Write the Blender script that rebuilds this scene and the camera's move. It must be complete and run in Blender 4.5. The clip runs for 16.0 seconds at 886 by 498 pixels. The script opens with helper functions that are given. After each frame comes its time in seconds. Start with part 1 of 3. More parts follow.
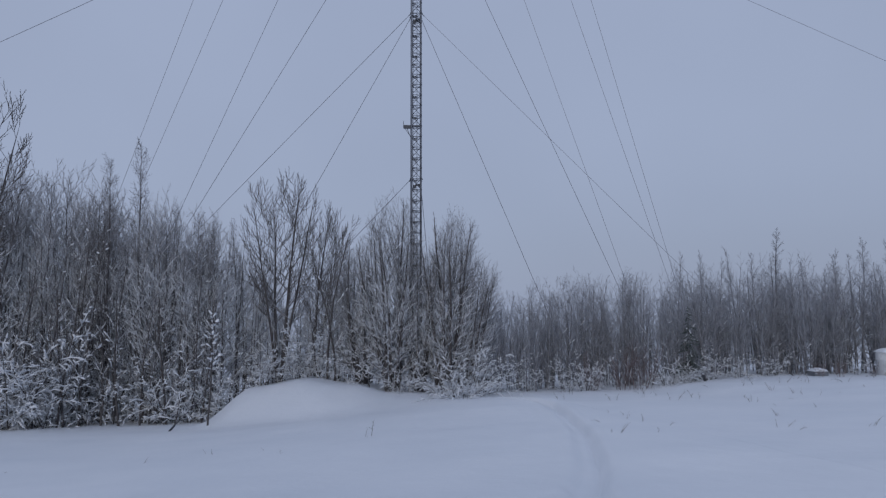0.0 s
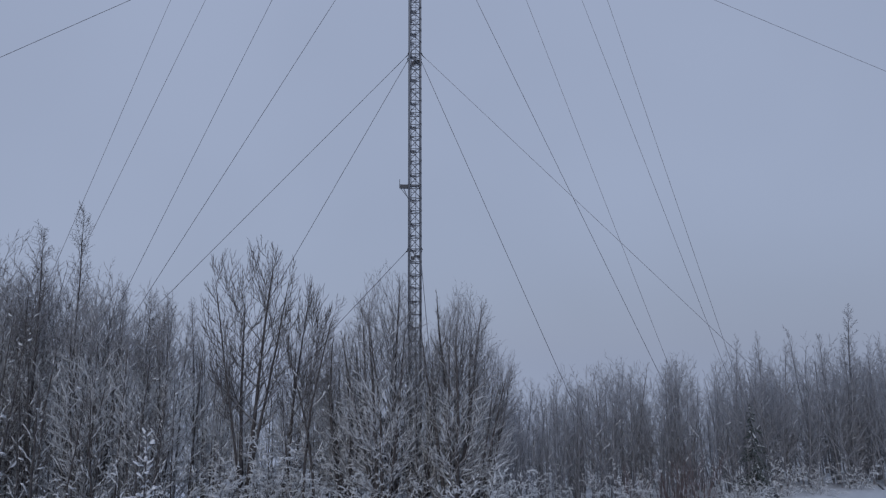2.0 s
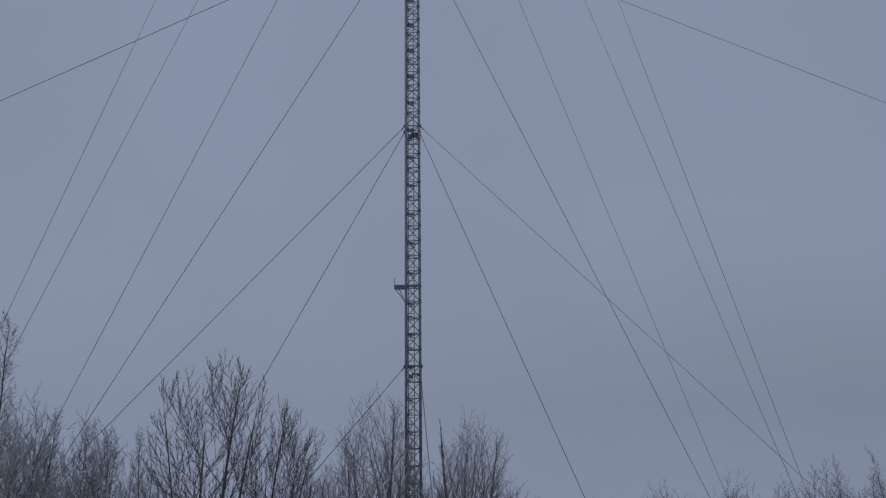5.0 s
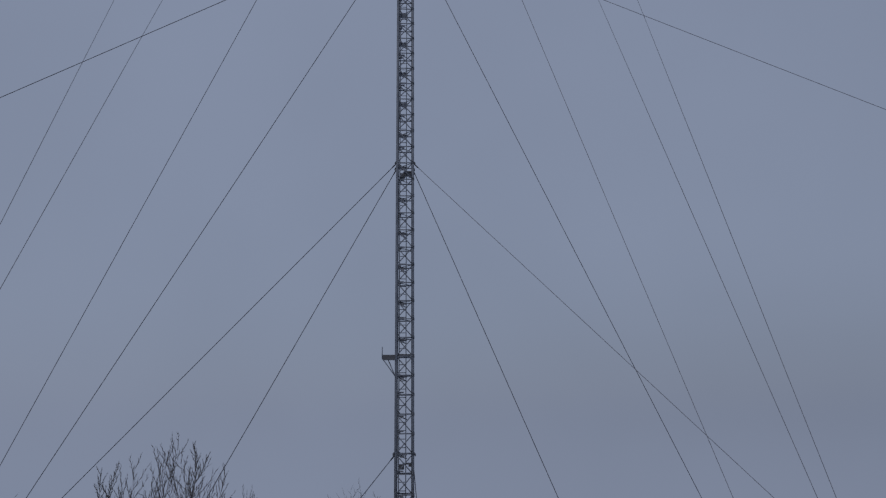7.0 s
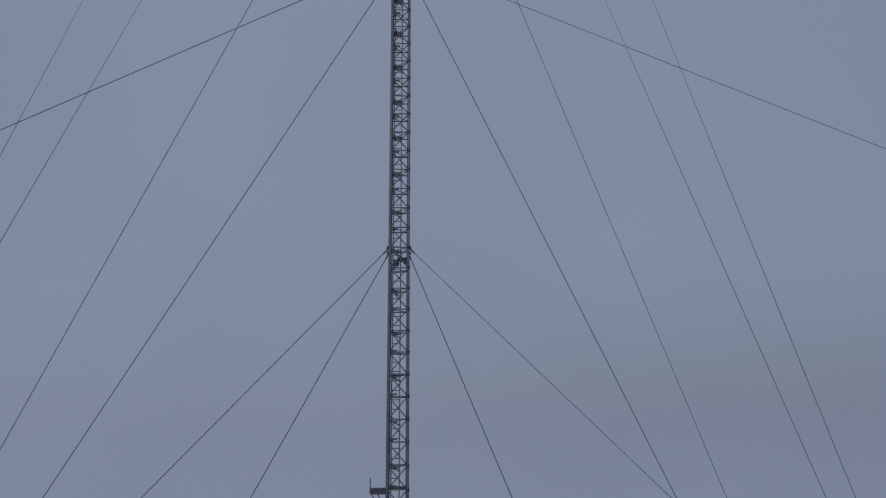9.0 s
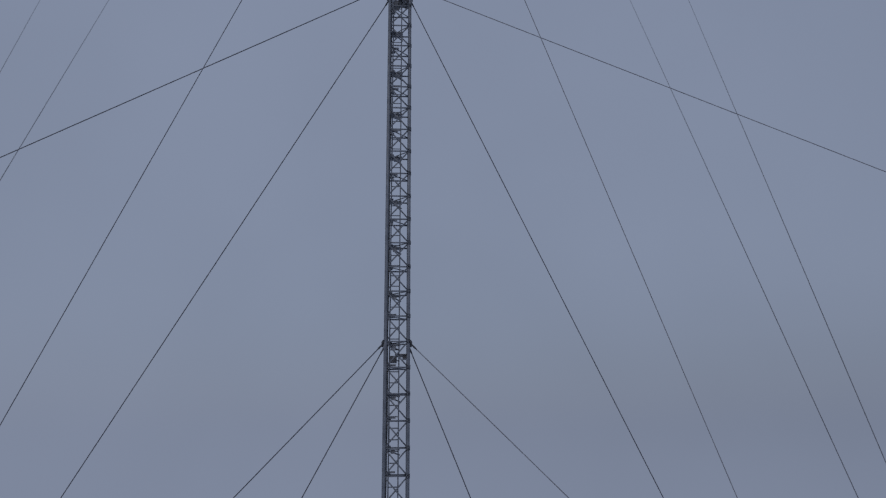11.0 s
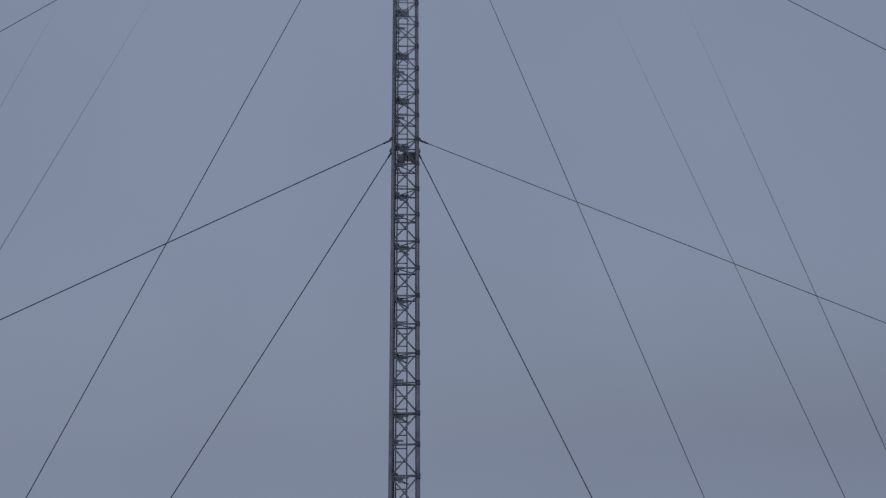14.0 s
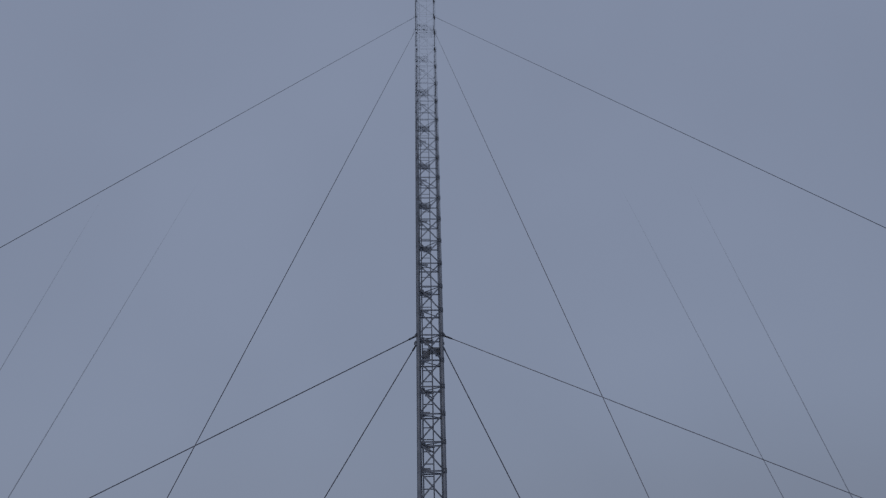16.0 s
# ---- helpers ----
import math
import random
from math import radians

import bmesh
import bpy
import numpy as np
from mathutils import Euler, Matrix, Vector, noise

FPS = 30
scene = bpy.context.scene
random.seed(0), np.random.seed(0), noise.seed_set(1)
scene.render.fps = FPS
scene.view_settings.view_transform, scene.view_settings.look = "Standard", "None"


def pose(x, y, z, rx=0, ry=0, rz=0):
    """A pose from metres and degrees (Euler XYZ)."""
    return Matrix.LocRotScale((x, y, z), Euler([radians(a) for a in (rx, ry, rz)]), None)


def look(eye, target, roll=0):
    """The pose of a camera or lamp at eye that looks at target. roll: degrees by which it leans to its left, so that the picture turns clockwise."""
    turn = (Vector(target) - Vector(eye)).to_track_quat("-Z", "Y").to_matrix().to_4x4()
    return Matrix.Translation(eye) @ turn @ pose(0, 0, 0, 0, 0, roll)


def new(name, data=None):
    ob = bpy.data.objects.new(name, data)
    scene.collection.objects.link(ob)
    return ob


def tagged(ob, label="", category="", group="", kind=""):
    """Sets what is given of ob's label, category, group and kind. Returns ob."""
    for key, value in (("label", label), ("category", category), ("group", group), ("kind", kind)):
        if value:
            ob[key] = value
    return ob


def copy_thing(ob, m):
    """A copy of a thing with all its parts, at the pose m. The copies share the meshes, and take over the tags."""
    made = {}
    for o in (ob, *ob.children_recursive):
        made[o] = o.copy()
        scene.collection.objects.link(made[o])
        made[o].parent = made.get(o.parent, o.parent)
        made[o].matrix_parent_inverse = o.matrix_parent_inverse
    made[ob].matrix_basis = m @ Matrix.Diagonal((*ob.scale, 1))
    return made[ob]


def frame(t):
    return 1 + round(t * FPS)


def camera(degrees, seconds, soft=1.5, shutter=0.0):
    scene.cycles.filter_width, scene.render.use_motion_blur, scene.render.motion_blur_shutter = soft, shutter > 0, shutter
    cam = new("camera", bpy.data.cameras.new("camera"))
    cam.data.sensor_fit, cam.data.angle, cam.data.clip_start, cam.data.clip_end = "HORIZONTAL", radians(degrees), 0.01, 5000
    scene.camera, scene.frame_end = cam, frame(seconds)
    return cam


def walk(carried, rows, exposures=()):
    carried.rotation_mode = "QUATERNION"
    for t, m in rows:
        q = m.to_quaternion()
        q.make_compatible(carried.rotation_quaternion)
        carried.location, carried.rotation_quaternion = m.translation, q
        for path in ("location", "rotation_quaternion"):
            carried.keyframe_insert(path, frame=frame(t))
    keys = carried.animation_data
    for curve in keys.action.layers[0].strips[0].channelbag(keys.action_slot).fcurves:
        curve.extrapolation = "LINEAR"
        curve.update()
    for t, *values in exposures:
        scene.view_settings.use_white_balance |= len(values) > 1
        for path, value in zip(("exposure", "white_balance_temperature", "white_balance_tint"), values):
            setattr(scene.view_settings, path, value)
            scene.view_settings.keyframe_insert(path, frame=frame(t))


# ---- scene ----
cam = camera(66.0, 16.0, soft=1.25)
walk(cam, [
    (0, look((-2.262, -43.921, 4.877), (-0.448, -24.102, 6.848), -0.17)),
    (0.5, look((-2.183, -41.862, 5.488), (-0.371, -22.071, 7.732), -0.19)),
    (1, look((-2.032, -40.096, 6.034), (-0.222, -20.339, 8.559), -0.27)),
    (1.5, look((-1.807, -38.238, 6.654), (-0.076, -18.545, 9.685), -0.15)),
    (2, look((-1.555, -36.320, 7.395), (0.115, -16.697, 10.881), -0.39)),
    (2.5, look((-1.327, -34.735, 8.332), (0.277, -15.114, 11.860), -0.47)),
    (3, look((-1.149, -32.975, 9.143), (0.310, -13.392, 12.935), -0.16)),
    (3.5, look((-1.008, -31.697, 9.826), (0.436, -12.198, 14.032), -0.53)),
    (4, look((-0.897, -31.264, 10.405), (0.457, -11.817, 14.877), -0.80)),
    (6.5, look((-0.662, -27.337, 14.071), (0.858, -7.994, 18.923), -0.74)),
    (7, look((-0.473, -25.993, 14.805), (1.000, -6.679, 19.786), -0.67)),
    (7.5, look((-0.357, -24.918, 15.750), (1.038, -5.573, 20.633), -0.57)),
    (8, look((-0.295, -24.020, 16.820), (1.101, -4.675, 21.701), -0.64)),
    (8.5, look((-0.270, -23.282, 17.929), (1.142, -3.968, 22.926), -0.65)),
    (9, look((-0.261, -22.479, 19.040), (1.250, -3.209, 24.176), -0.54)),
    (11.5, look((0.070, -18.222, 23.445), (1.361, 1.037, 28.682), -0.48)),
    (12, look((0.103, -17.548, 24.385), (1.364, 1.645, 29.865), -0.33)),
    (12.5, look((0.095, -17.023, 25.389), (1.123, 2.135, 31.036), -0.34)),
    (13, look((0.020, -16.645, 26.571), (1.229, 2.651, 31.690), -0.38)),
    (13.5, look((-0.086, -16.522, 27.617), (1.220, 2.669, 33.091), -0.66)),
    (14, look((-0.185, -16.639, 28.247), (1.145, 2.462, 34.025), -0.79)),
    (14.5, look((-0.284, -16.873, 28.720), (1.098, 2.100, 34.895), -1.08)),
    (15, look((-0.397, -17.167, 29.280), (0.816, 1.564, 36.185), -0.67)),
    (15.5, look((-0.516, -17.514, 29.895), (0.712, 0.912, 37.574), -0.71)),
    (16, look((-0.643, -17.860, 30.536), (0.439, 0.234, 38.987), -1.41)),
], exposures=[(0, 0.0), (1.5, 0.0), (3.5, -0.3), (5.2, -0.5), (7, -0.6), (16, -0.6)])

# ---- world: an even winter overcast, a little darker and more violet to the east ----
SUN_UP, SUN_ROUND = 14.0, 200.0
world = bpy.data.worlds.new("overcast")
scene.world = world
world.use_nodes = True
wt = world.node_tree
wt.nodes.clear()


def wnode(kind, **kw):
    n = wt.nodes.new(kind)
    for k, val in kw.items():
        n.inputs[k].default_value = val
    return n


sky = wt.nodes.new("ShaderNodeTexSky")
sky.sky_type = "NISHITA"
sky.sun_disc = False
sky.sun_elevation, sky.sun_rotation = radians(SUN_UP), radians(SUN_ROUND)
sky.air_density, sky.dust_density = 1.0, 3.0
sky_light = wnode("ShaderNodeBackground", Strength=0.006)
wt.links.new(sky.outputs[0], sky_light.inputs[0])
spot = wt.nodes.new("ShaderNodeTexCoord")
axes = wt.nodes.new("ShaderNodeSeparateXYZ")
wt.links.new(spot.outputs["Generated"], axes.inputs[0])
height_ramp = wt.nodes.new("ShaderNodeValToRGB")
up_part = wt.nodes.new("ShaderNodeMapRange")
for i, val in enumerate((-0.2, 0.6, 0.0, 1.0)):
    up_part.inputs[i + 1].default_value = val
wt.links.new(axes.outputs[2], up_part.inputs[0])
for stop, tone in ((0.0, (0.318, 0.374, 0.516, 1)), (0.29, (0.311, 0.365, 0.503, 1)), (0.48, (0.316, 0.373, 0.515, 1)), (1.0, (0.322, 0.380, 0.526, 1))):
    e = height_ramp.color_ramp.elements[0] if stop == 0.0 else (height_ramp.color_ramp.elements[-1] if stop == 1.0 else height_ramp.color_ramp.elements.new(stop))
    e.position, e.color = stop, tone
wt.links.new(up_part.outputs[0], height_ramp.inputs[0])
east = wt.nodes.new("ShaderNodeMapRange")
for i, val in enumerate((-0.45, 0.6, 0.99, 0.98)):
    east.inputs[i + 1].default_value = val
wt.links.new(axes.outputs[0], east.inputs[0])
cloud = wnode("ShaderNodeTexNoise", Scale=2.2, Detail=3.0, Roughness=0.5)
wt.links.new(spot.outputs["Generated"], cloud.inputs["Vector"])
patch = wt.nodes.new("ShaderNodeMapRange")
for i, val in enumerate((0.3, 0.7, 0.96, 1.04)):
    patch.inputs[i + 1].default_value = val
wt.links.new(cloud.outputs[0], patch.inputs[0])
bank_height = wt.nodes.new("ShaderNodeFloatCurve")
bank_curve = bank_height.mapping.curves[0]
bank_curve.points[0].location, bank_curve.points[1].location = (0.0, 0.3), (1.0, 0.0)
for at in ((0.2, 0.55), (0.4, 1.0), (0.58, 0.6), (0.8, 0.1)):
    bank_curve.points.new(*at)
bank_height.mapping.update()
bank_range = wt.nodes.new("ShaderNodeMapRange")
for i, val in enumerate((-0.15, 0.35, 0.0, 1.0)):
    bank_range.inputs[i + 1].default_value = val
wt.links.new(axes.outputs[2], bank_range.inputs[0])
wt.links.new(bank_range.outputs[0], bank_height.inputs["Value"])
bank_side = wt.nodes.new("ShaderNodeMapRange")
for i, val in enumerate((-0.12, 0.4, 0.0, 0.10)):
    bank_side.inputs[i + 1].default_value = val
wt.links.new(axes.outputs[0], bank_side.inputs[0])


def wmath(how, one, two):
    n = wt.nodes.new("ShaderNodeMath")
    n.operation = how
    for i, val in ((0, one), (1, two)):
        if isinstance(val, float):
            n.inputs[i].default_value = val
        else:
            wt.links.new(val, n.inputs[i])
    return n


# a darker bank of cloud low in the east
bank = wmath("SUBTRACT", 1.0, wmath("MULTIPLY", bank_height.outputs[0], bank_side.outputs[0]).outputs[0])
dim = wmath("MULTIPLY", wmath("MULTIPLY", east.outputs[0], patch.outputs[0]).outputs[0], bank.outputs[0])
cloud_light = wt.nodes.new("ShaderNodeBackground")
wt.links.new(height_ramp.outputs[0], cloud_light.inputs[0])
wt.links.new(dim.outputs[0], cloud_light.inputs[1])
both = wt.nodes.new("ShaderNodeAddShader")
wt.links.new(sky_light.outputs[0], both.inputs[0])
wt.links.new(cloud_light.outputs[0], both.inputs[1])
wout = wt.nodes.new("ShaderNodeOutputWorld")
wt.links.new(both.outputs[0], wout.inputs[0])

sun_data = bpy.data.lights.new("sun", "SUN")
sun_data.energy, sun_data.angle, sun_data.color = 0.5, radians(25), (1.0, 0.95, 0.9)
sun = new("sun", sun_data)
su, sr = radians(SUN_UP), radians(SUN_ROUND)
sun.matrix_world = look((60 * math.sin(sr) * math.cos(su), 60 * math.cos(sr) * math.cos(su), 60 * math.sin(su)), (0, 0, 0))


# ---- materials ----
def material(name, rough=0.7, metal=0.0):
    m = bpy.data.materials.new(name)
    m.use_nodes = True
    b = m.node_tree.nodes["Principled BSDF"]
    b.inputs["Roughness"].default_value, b.inputs["Metallic"].default_value = rough, metal
    return m, m.node_tree, b


def noise_node(t, scale, detail=4.0, rough=0.55, space="Object"):
    co = t.nodes.new("ShaderNodeTexCoord")
    n = t.nodes.new("ShaderNodeTexNoise")
    n.inputs["Scale"].default_value, n.inputs["Detail"].default_value, n.inputs["Roughness"].default_value = scale, detail, rough
    t.links.new(co.outputs[space], n.inputs["Vector"])
    return n


def span(t, source, a, b, c=0.0, d=1.0):
    n = t.nodes.new("ShaderNodeMapRange")
    for i, val in enumerate((a, b, c, d)):
        n.inputs[i + 1].default_value = val
    t.links.new(source, n.inputs[0])
    return n.outputs[0]


def blend(t, fac, one, two):
    n = t.nodes.new("ShaderNodeMix")
    n.data_type = "RGBA"
    t.links.new(fac, n.inputs[0])
    for i, val in ((6, one), (7, two)):
        if isinstance(val, tuple):
            n.inputs[i].default_value = (*val, 1)
        else:
            t.links.new(val, n.inputs[i])
    return n.outputs[2]


def bumped(t, b, source, strength, distance):
    n = t.nodes.new("ShaderNodeBump")
    n.inputs["Strength"].default_value, n.inputs["Distance"].default_value = strength, distance
    t.links.new(source, n.inputs["Height"])
    t.links.new(n.outputs[0], b.inputs["Normal"])


def bark(name, dark, light, frost, amount):
    """Bark with rime: frost settles in patches and on the upper side of every limb."""
    m, t, b = material(name, 0.85)
    grain = noise_node(t, 14.0)
    body = blend(t, span(t, grain.outputs[0], 0.35, 0.7), dark, light)
    patches = noise_node(t, 2.6, 5.0, 0.65)
    geo = t.nodes.new("ShaderNodeNewGeometry")
    xyz = t.nodes.new("ShaderNodeSeparateXYZ")
    t.links.new(geo.outputs["Normal"], xyz.inputs[0])
    top = span(t, xyz.outputs[2], -0.15, 0.75)
    rime = span(t, patches.outputs[0], 0.62 - amount * 0.4, 0.8 - amount * 0.3)
    most = t.nodes.new("ShaderNodeMath")
    most.operation = "MAXIMUM"
    t.links.new(top, most.inputs[0])
    t.links.new(rime, most.inputs[1])
    part_of = t.nodes.new("ShaderNodeMath")
    part_of.operation = "MULTIPLY"
    part_of.inputs[1].default_value = amount
    t.links.new(most.outputs[0], part_of.inputs[0])
    t.links.new(blend(t, part_of.outputs[0], body, frost), b.inputs["Base Color"])
    bumped(t, b, grain.outputs[0], 0.4, 0.01)
    return m


BARK = bark("bark_dark", (0.036, 0.032, 0.033), (0.095, 0.086, 0.084), (0.62, 0.65, 0.70), 0.15)
TWIG = bark("twig_rimed", (0.13, 0.126, 0.132), (0.24, 0.23, 0.235), (0.80, 0.83, 0.87), 0.88)
TWIG_FINE = bark("twig_bare", (0.045, 0.038, 0.038), (0.10, 0.085, 0.082), (0.60, 0.63, 0.68), 0.14)
TWIG_MID = bark("twig_half_rimed", (0.095, 0.090, 0.094), (0.18, 0.17, 0.172), (0.66, 0.69, 0.74), 0.44)
LIMB = bark("limb_frosted", (0.062, 0.057, 0.058), (0.145, 0.136, 0.136), (0.68, 0.71, 0.76), 0.50)
TWIG_HIGH = bark("twig_lightly_rimed", (0.115, 0.110, 0.115), (0.21, 0.20, 0.203), (0.66, 0.69, 0.74), 0.52)
# hoarfrost, with the far wood's haze also painted in as a paler, bluer tone
FAR_BARK = bark("bark_hoar_hazed", (0.11, 0.112, 0.124), (0.20, 0.20, 0.213), (0.60, 0.63, 0.69), 0.40)
FAR_TWIG = bark("twig_hoar_hazed", (0.16, 0.162, 0.176), (0.26, 0.262, 0.278), (0.62, 0.65, 0.71), 0.50)
RED_TWIG = bark("twig_reddish", (0.085, 0.045, 0.042), (0.15, 0.09, 0.08), (0.60, 0.62, 0.66), 0.30)
NEEDLE = bark("needles", (0.018, 0.030, 0.026), (0.045, 0.065, 0.052), (0.65, 0.68, 0.73), 0.25)
STRAW = bark("dry_stalk", (0.08, 0.062, 0.05), (0.16, 0.125, 0.10), (0.70, 0.72, 0.76), 0.25)

SNOW, st, sb = material("snow_ground", 0.55)
drift = noise_node(st, 0.22, 3.0)
crust = noise_node(st, 2.3, 6.0, 0.6)
fine = noise_node(st, 38.0, 3.0)
st.links.new(blend(st, span(st, drift.outputs[0], 0.3, 0.7), (0.80, 0.83, 0.87), (0.88, 0.90, 0.93)), sb.inputs["Base Color"])
mixed = st.nodes.new("ShaderNodeMath")
mixed.operation = "MULTIPLY_ADD"
mixed.inputs[1].default_value = 0.12
st.links.new(fine.outputs[0], mixed.inputs[0])
st.links.new(crust.outputs[0], mixed.inputs[2])
bumped(st, sb, mixed.outputs[0], 0.35, 0.08)

LOAD, lt, lb = material("snow_load", 0.6)
lump = noise_node(lt, 9.0)
lt.links.new(blend(lt, span(lt, lump.outputs[0], 0.3, 0.7), (0.70, 0.73, 0.78), (0.88, 0.90, 0.93)), lb.inputs["Base Color"])
bumped(lt, lb, lump.outputs[0], 0.5, 0.03)


def haze_fade(t, b, low, high, most):
    """Haze put into the material: it turns transparent with height, as if in cloud."""
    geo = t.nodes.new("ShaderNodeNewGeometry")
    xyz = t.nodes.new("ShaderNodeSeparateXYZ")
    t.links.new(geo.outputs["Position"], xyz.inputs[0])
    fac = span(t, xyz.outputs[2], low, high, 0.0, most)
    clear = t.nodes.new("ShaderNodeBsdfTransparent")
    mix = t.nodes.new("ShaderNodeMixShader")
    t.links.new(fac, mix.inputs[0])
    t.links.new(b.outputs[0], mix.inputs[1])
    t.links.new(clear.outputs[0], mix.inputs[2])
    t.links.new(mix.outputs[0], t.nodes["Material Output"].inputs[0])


def steel(name, one, two, low, high, most, rough=0.5):
    m, t, b = material(name, rough, 0.35)
    stain = noise_node(t, 3.0, 5.0, 0.6)
    speck = noise_node(t, 30.0, 3.0)
    t.links.new(blend(t, span(t, stain.outputs[0], 0.35, 0.68), one, two), b.inputs["Base Color"])
    bumped(t, b, speck.outputs[0], 0.2, 0.004)
    haze_fade(t, b, low, high, most)
    return m


# low, high, most: heights and strength of the haze painted into each steel
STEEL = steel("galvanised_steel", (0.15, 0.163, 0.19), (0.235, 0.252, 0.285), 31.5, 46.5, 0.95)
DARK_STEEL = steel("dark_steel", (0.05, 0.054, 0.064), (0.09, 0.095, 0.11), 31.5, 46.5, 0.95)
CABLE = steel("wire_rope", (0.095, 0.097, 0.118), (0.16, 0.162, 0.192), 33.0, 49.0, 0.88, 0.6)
# paler base colour stands in for haze on some right-hand wires
CABLE_PALE = steel("wire_rope_hazed", (0.20, 0.20, 0.225), (0.29, 0.295, 0.325), 33.0, 49.0, 0.88, 0.6)
# topmost wires: haze as a pale colour plus a lower, fuller fade
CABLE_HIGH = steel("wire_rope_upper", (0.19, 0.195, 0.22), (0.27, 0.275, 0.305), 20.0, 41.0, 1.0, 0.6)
SHEATH, ht, hb = material("cable_sheath", 0.5)
ht.links.new(blend(ht, noise_node(ht, 5.0).outputs[0], (0.02, 0.02, 0.022), (0.05, 0.05, 0.055)), hb.inputs["Base Color"])
# the sheath carries the same painted-in haze by height
haze_fade(ht, hb, 31.5, 46.5, 0.95)
PAINT, pt, pb = material("white_paint", 0.5)
dirt = noise_node(pt, 4.0, 5.0, 0.65)
pt.links.new(blend(pt, span(pt, dirt.outputs[0], 0.4, 0.75), (0.66, 0.68, 0.70), (0.50, 0.51, 0.52)), pb.inputs["Base Color"])
GREY, gt, gb = material("weathered_grey_sheet", 0.6)
gt.links.new(blend(gt, noise_node(gt, 6.0, 5.0).outputs[0], (0.10, 0.11, 0.13), (0.22, 0.23, 0.25)), gb.inputs["Base Color"])


# ---- mesh helpers ----
class Shell:
    """Collects tubes and lumps, and turns them into one mesh."""

    def __init__(self):
        self.verts, self.faces = [], []

    def tube(self, pts, radii, sides=3, tip=True, turn=0.0, foot=True):
        vs, fs = self.verts, self.faces
        base, n = len(vs), len(pts)
        ax = Vector(pts[-1]) - Vector(pts[0])
        ref = Vector((0, 0, 1)) if abs(ax.z) < 0.85 * ax.length else Vector((1, 0, 0))
        u = ax.cross(ref).normalized()
        w = u.cross(ax).normalized()
        ring = [(u * math.cos(turn + 6.28319 * k / sides) + w * math.sin(turn + 6.28319 * k / sides)) for k in range(sides)]
        last = n - 1 if tip else n
        for i in range(last):
            p, r = pts[i], radii[i]
            for o in ring:
                vs.append((p[0] + o.x * r, p[1] + o.y * r, p[2] + o.z * r))
        for i in range(last - 1):
            a = base + i * sides
            for k in range(sides):
                k2 = (k + 1) % sides
                fs.append((a + k, a + k2, a + sides + k2, a + sides + k))
        a = base + (last - 1) * sides
        if tip:
            vs.append(tuple(pts[-1]))
            for k in range(sides):
                fs.append((a + k, a + (k + 1) % sides, len(vs) - 1))
        else:
            fs.append(tuple(range(a, a + sides)))
        if foot:
            fs.append(tuple(range(base + sides - 1, base - 1, -1)))

    def box(self, lo, hi):
        b = len(self.verts)
        for z in (lo[2], hi[2]):
            self.verts += [(lo[0], lo[1], z), (hi[0], lo[1], z), (hi[0], hi[1], z), (lo[0], hi[1], z)]
        self.faces += [tuple(b + i for i in f) for f in ((3, 2, 1, 0), (4, 5, 6, 7), (0, 1, 5, 4), (1, 2, 6, 5), (2, 3, 7, 6), (3, 0, 4, 7))]

    def mesh(self, name, mat, smooth=True):
        me = bpy.data.meshes.new(name)
        me.from_pydata(self.verts, [], self.faces)
        me.materials.append(mat)
        if smooth:
            me.polygons.foreach_set("use_smooth", [True] * len(me.polygons))
        me.update()
        return me


def piece(name, me, parent, m=None, label="", kind=""):
    ob = new(name, me)
    ob.parent = parent
    if m is not None:
        ob.matrix_basis = m
    return tagged(ob, label=label, kind=kind)


# ---- ground ----
EDGE = ((-60, -1.7), (-30, -1.5), (-15.5, -1.4), (-12.4, -1.3), (-9.7, 0.72), (-6.6, 1.14), (-4.0, 0.85), (-1.7, 0.40), (4.0, 0.0),
        (7.5, 0.07), (13.3, 0.2), (19.0, 0.74), (25.0, 0.94), (31.4, 0.9), (60, 0.75))
TRACK = ((-0.6, -42.0), (0.2, -37.0), (0.95, -33.2), (1.45, -31.9), (1.97, -30.2), (2.6, -27.8), (3.1, -25.9), (3.8, -22.9), (4.45, -18.8), (4.95, -14.6), (4.8, -11.5), (3.9, -7.0), (2.4, -3.0), (1.2, 1.0))


def edge_height(x):
    for (a, p), (b, q) in zip(EDGE, EDGE[1:]):
        if a <= x <= b:
            s = (x - a) / (b - a)
            return p + (q - p) * s * s * (3 - 2 * s)
    return EDGE[0][1] if x < 0 else EDGE[-1][1]


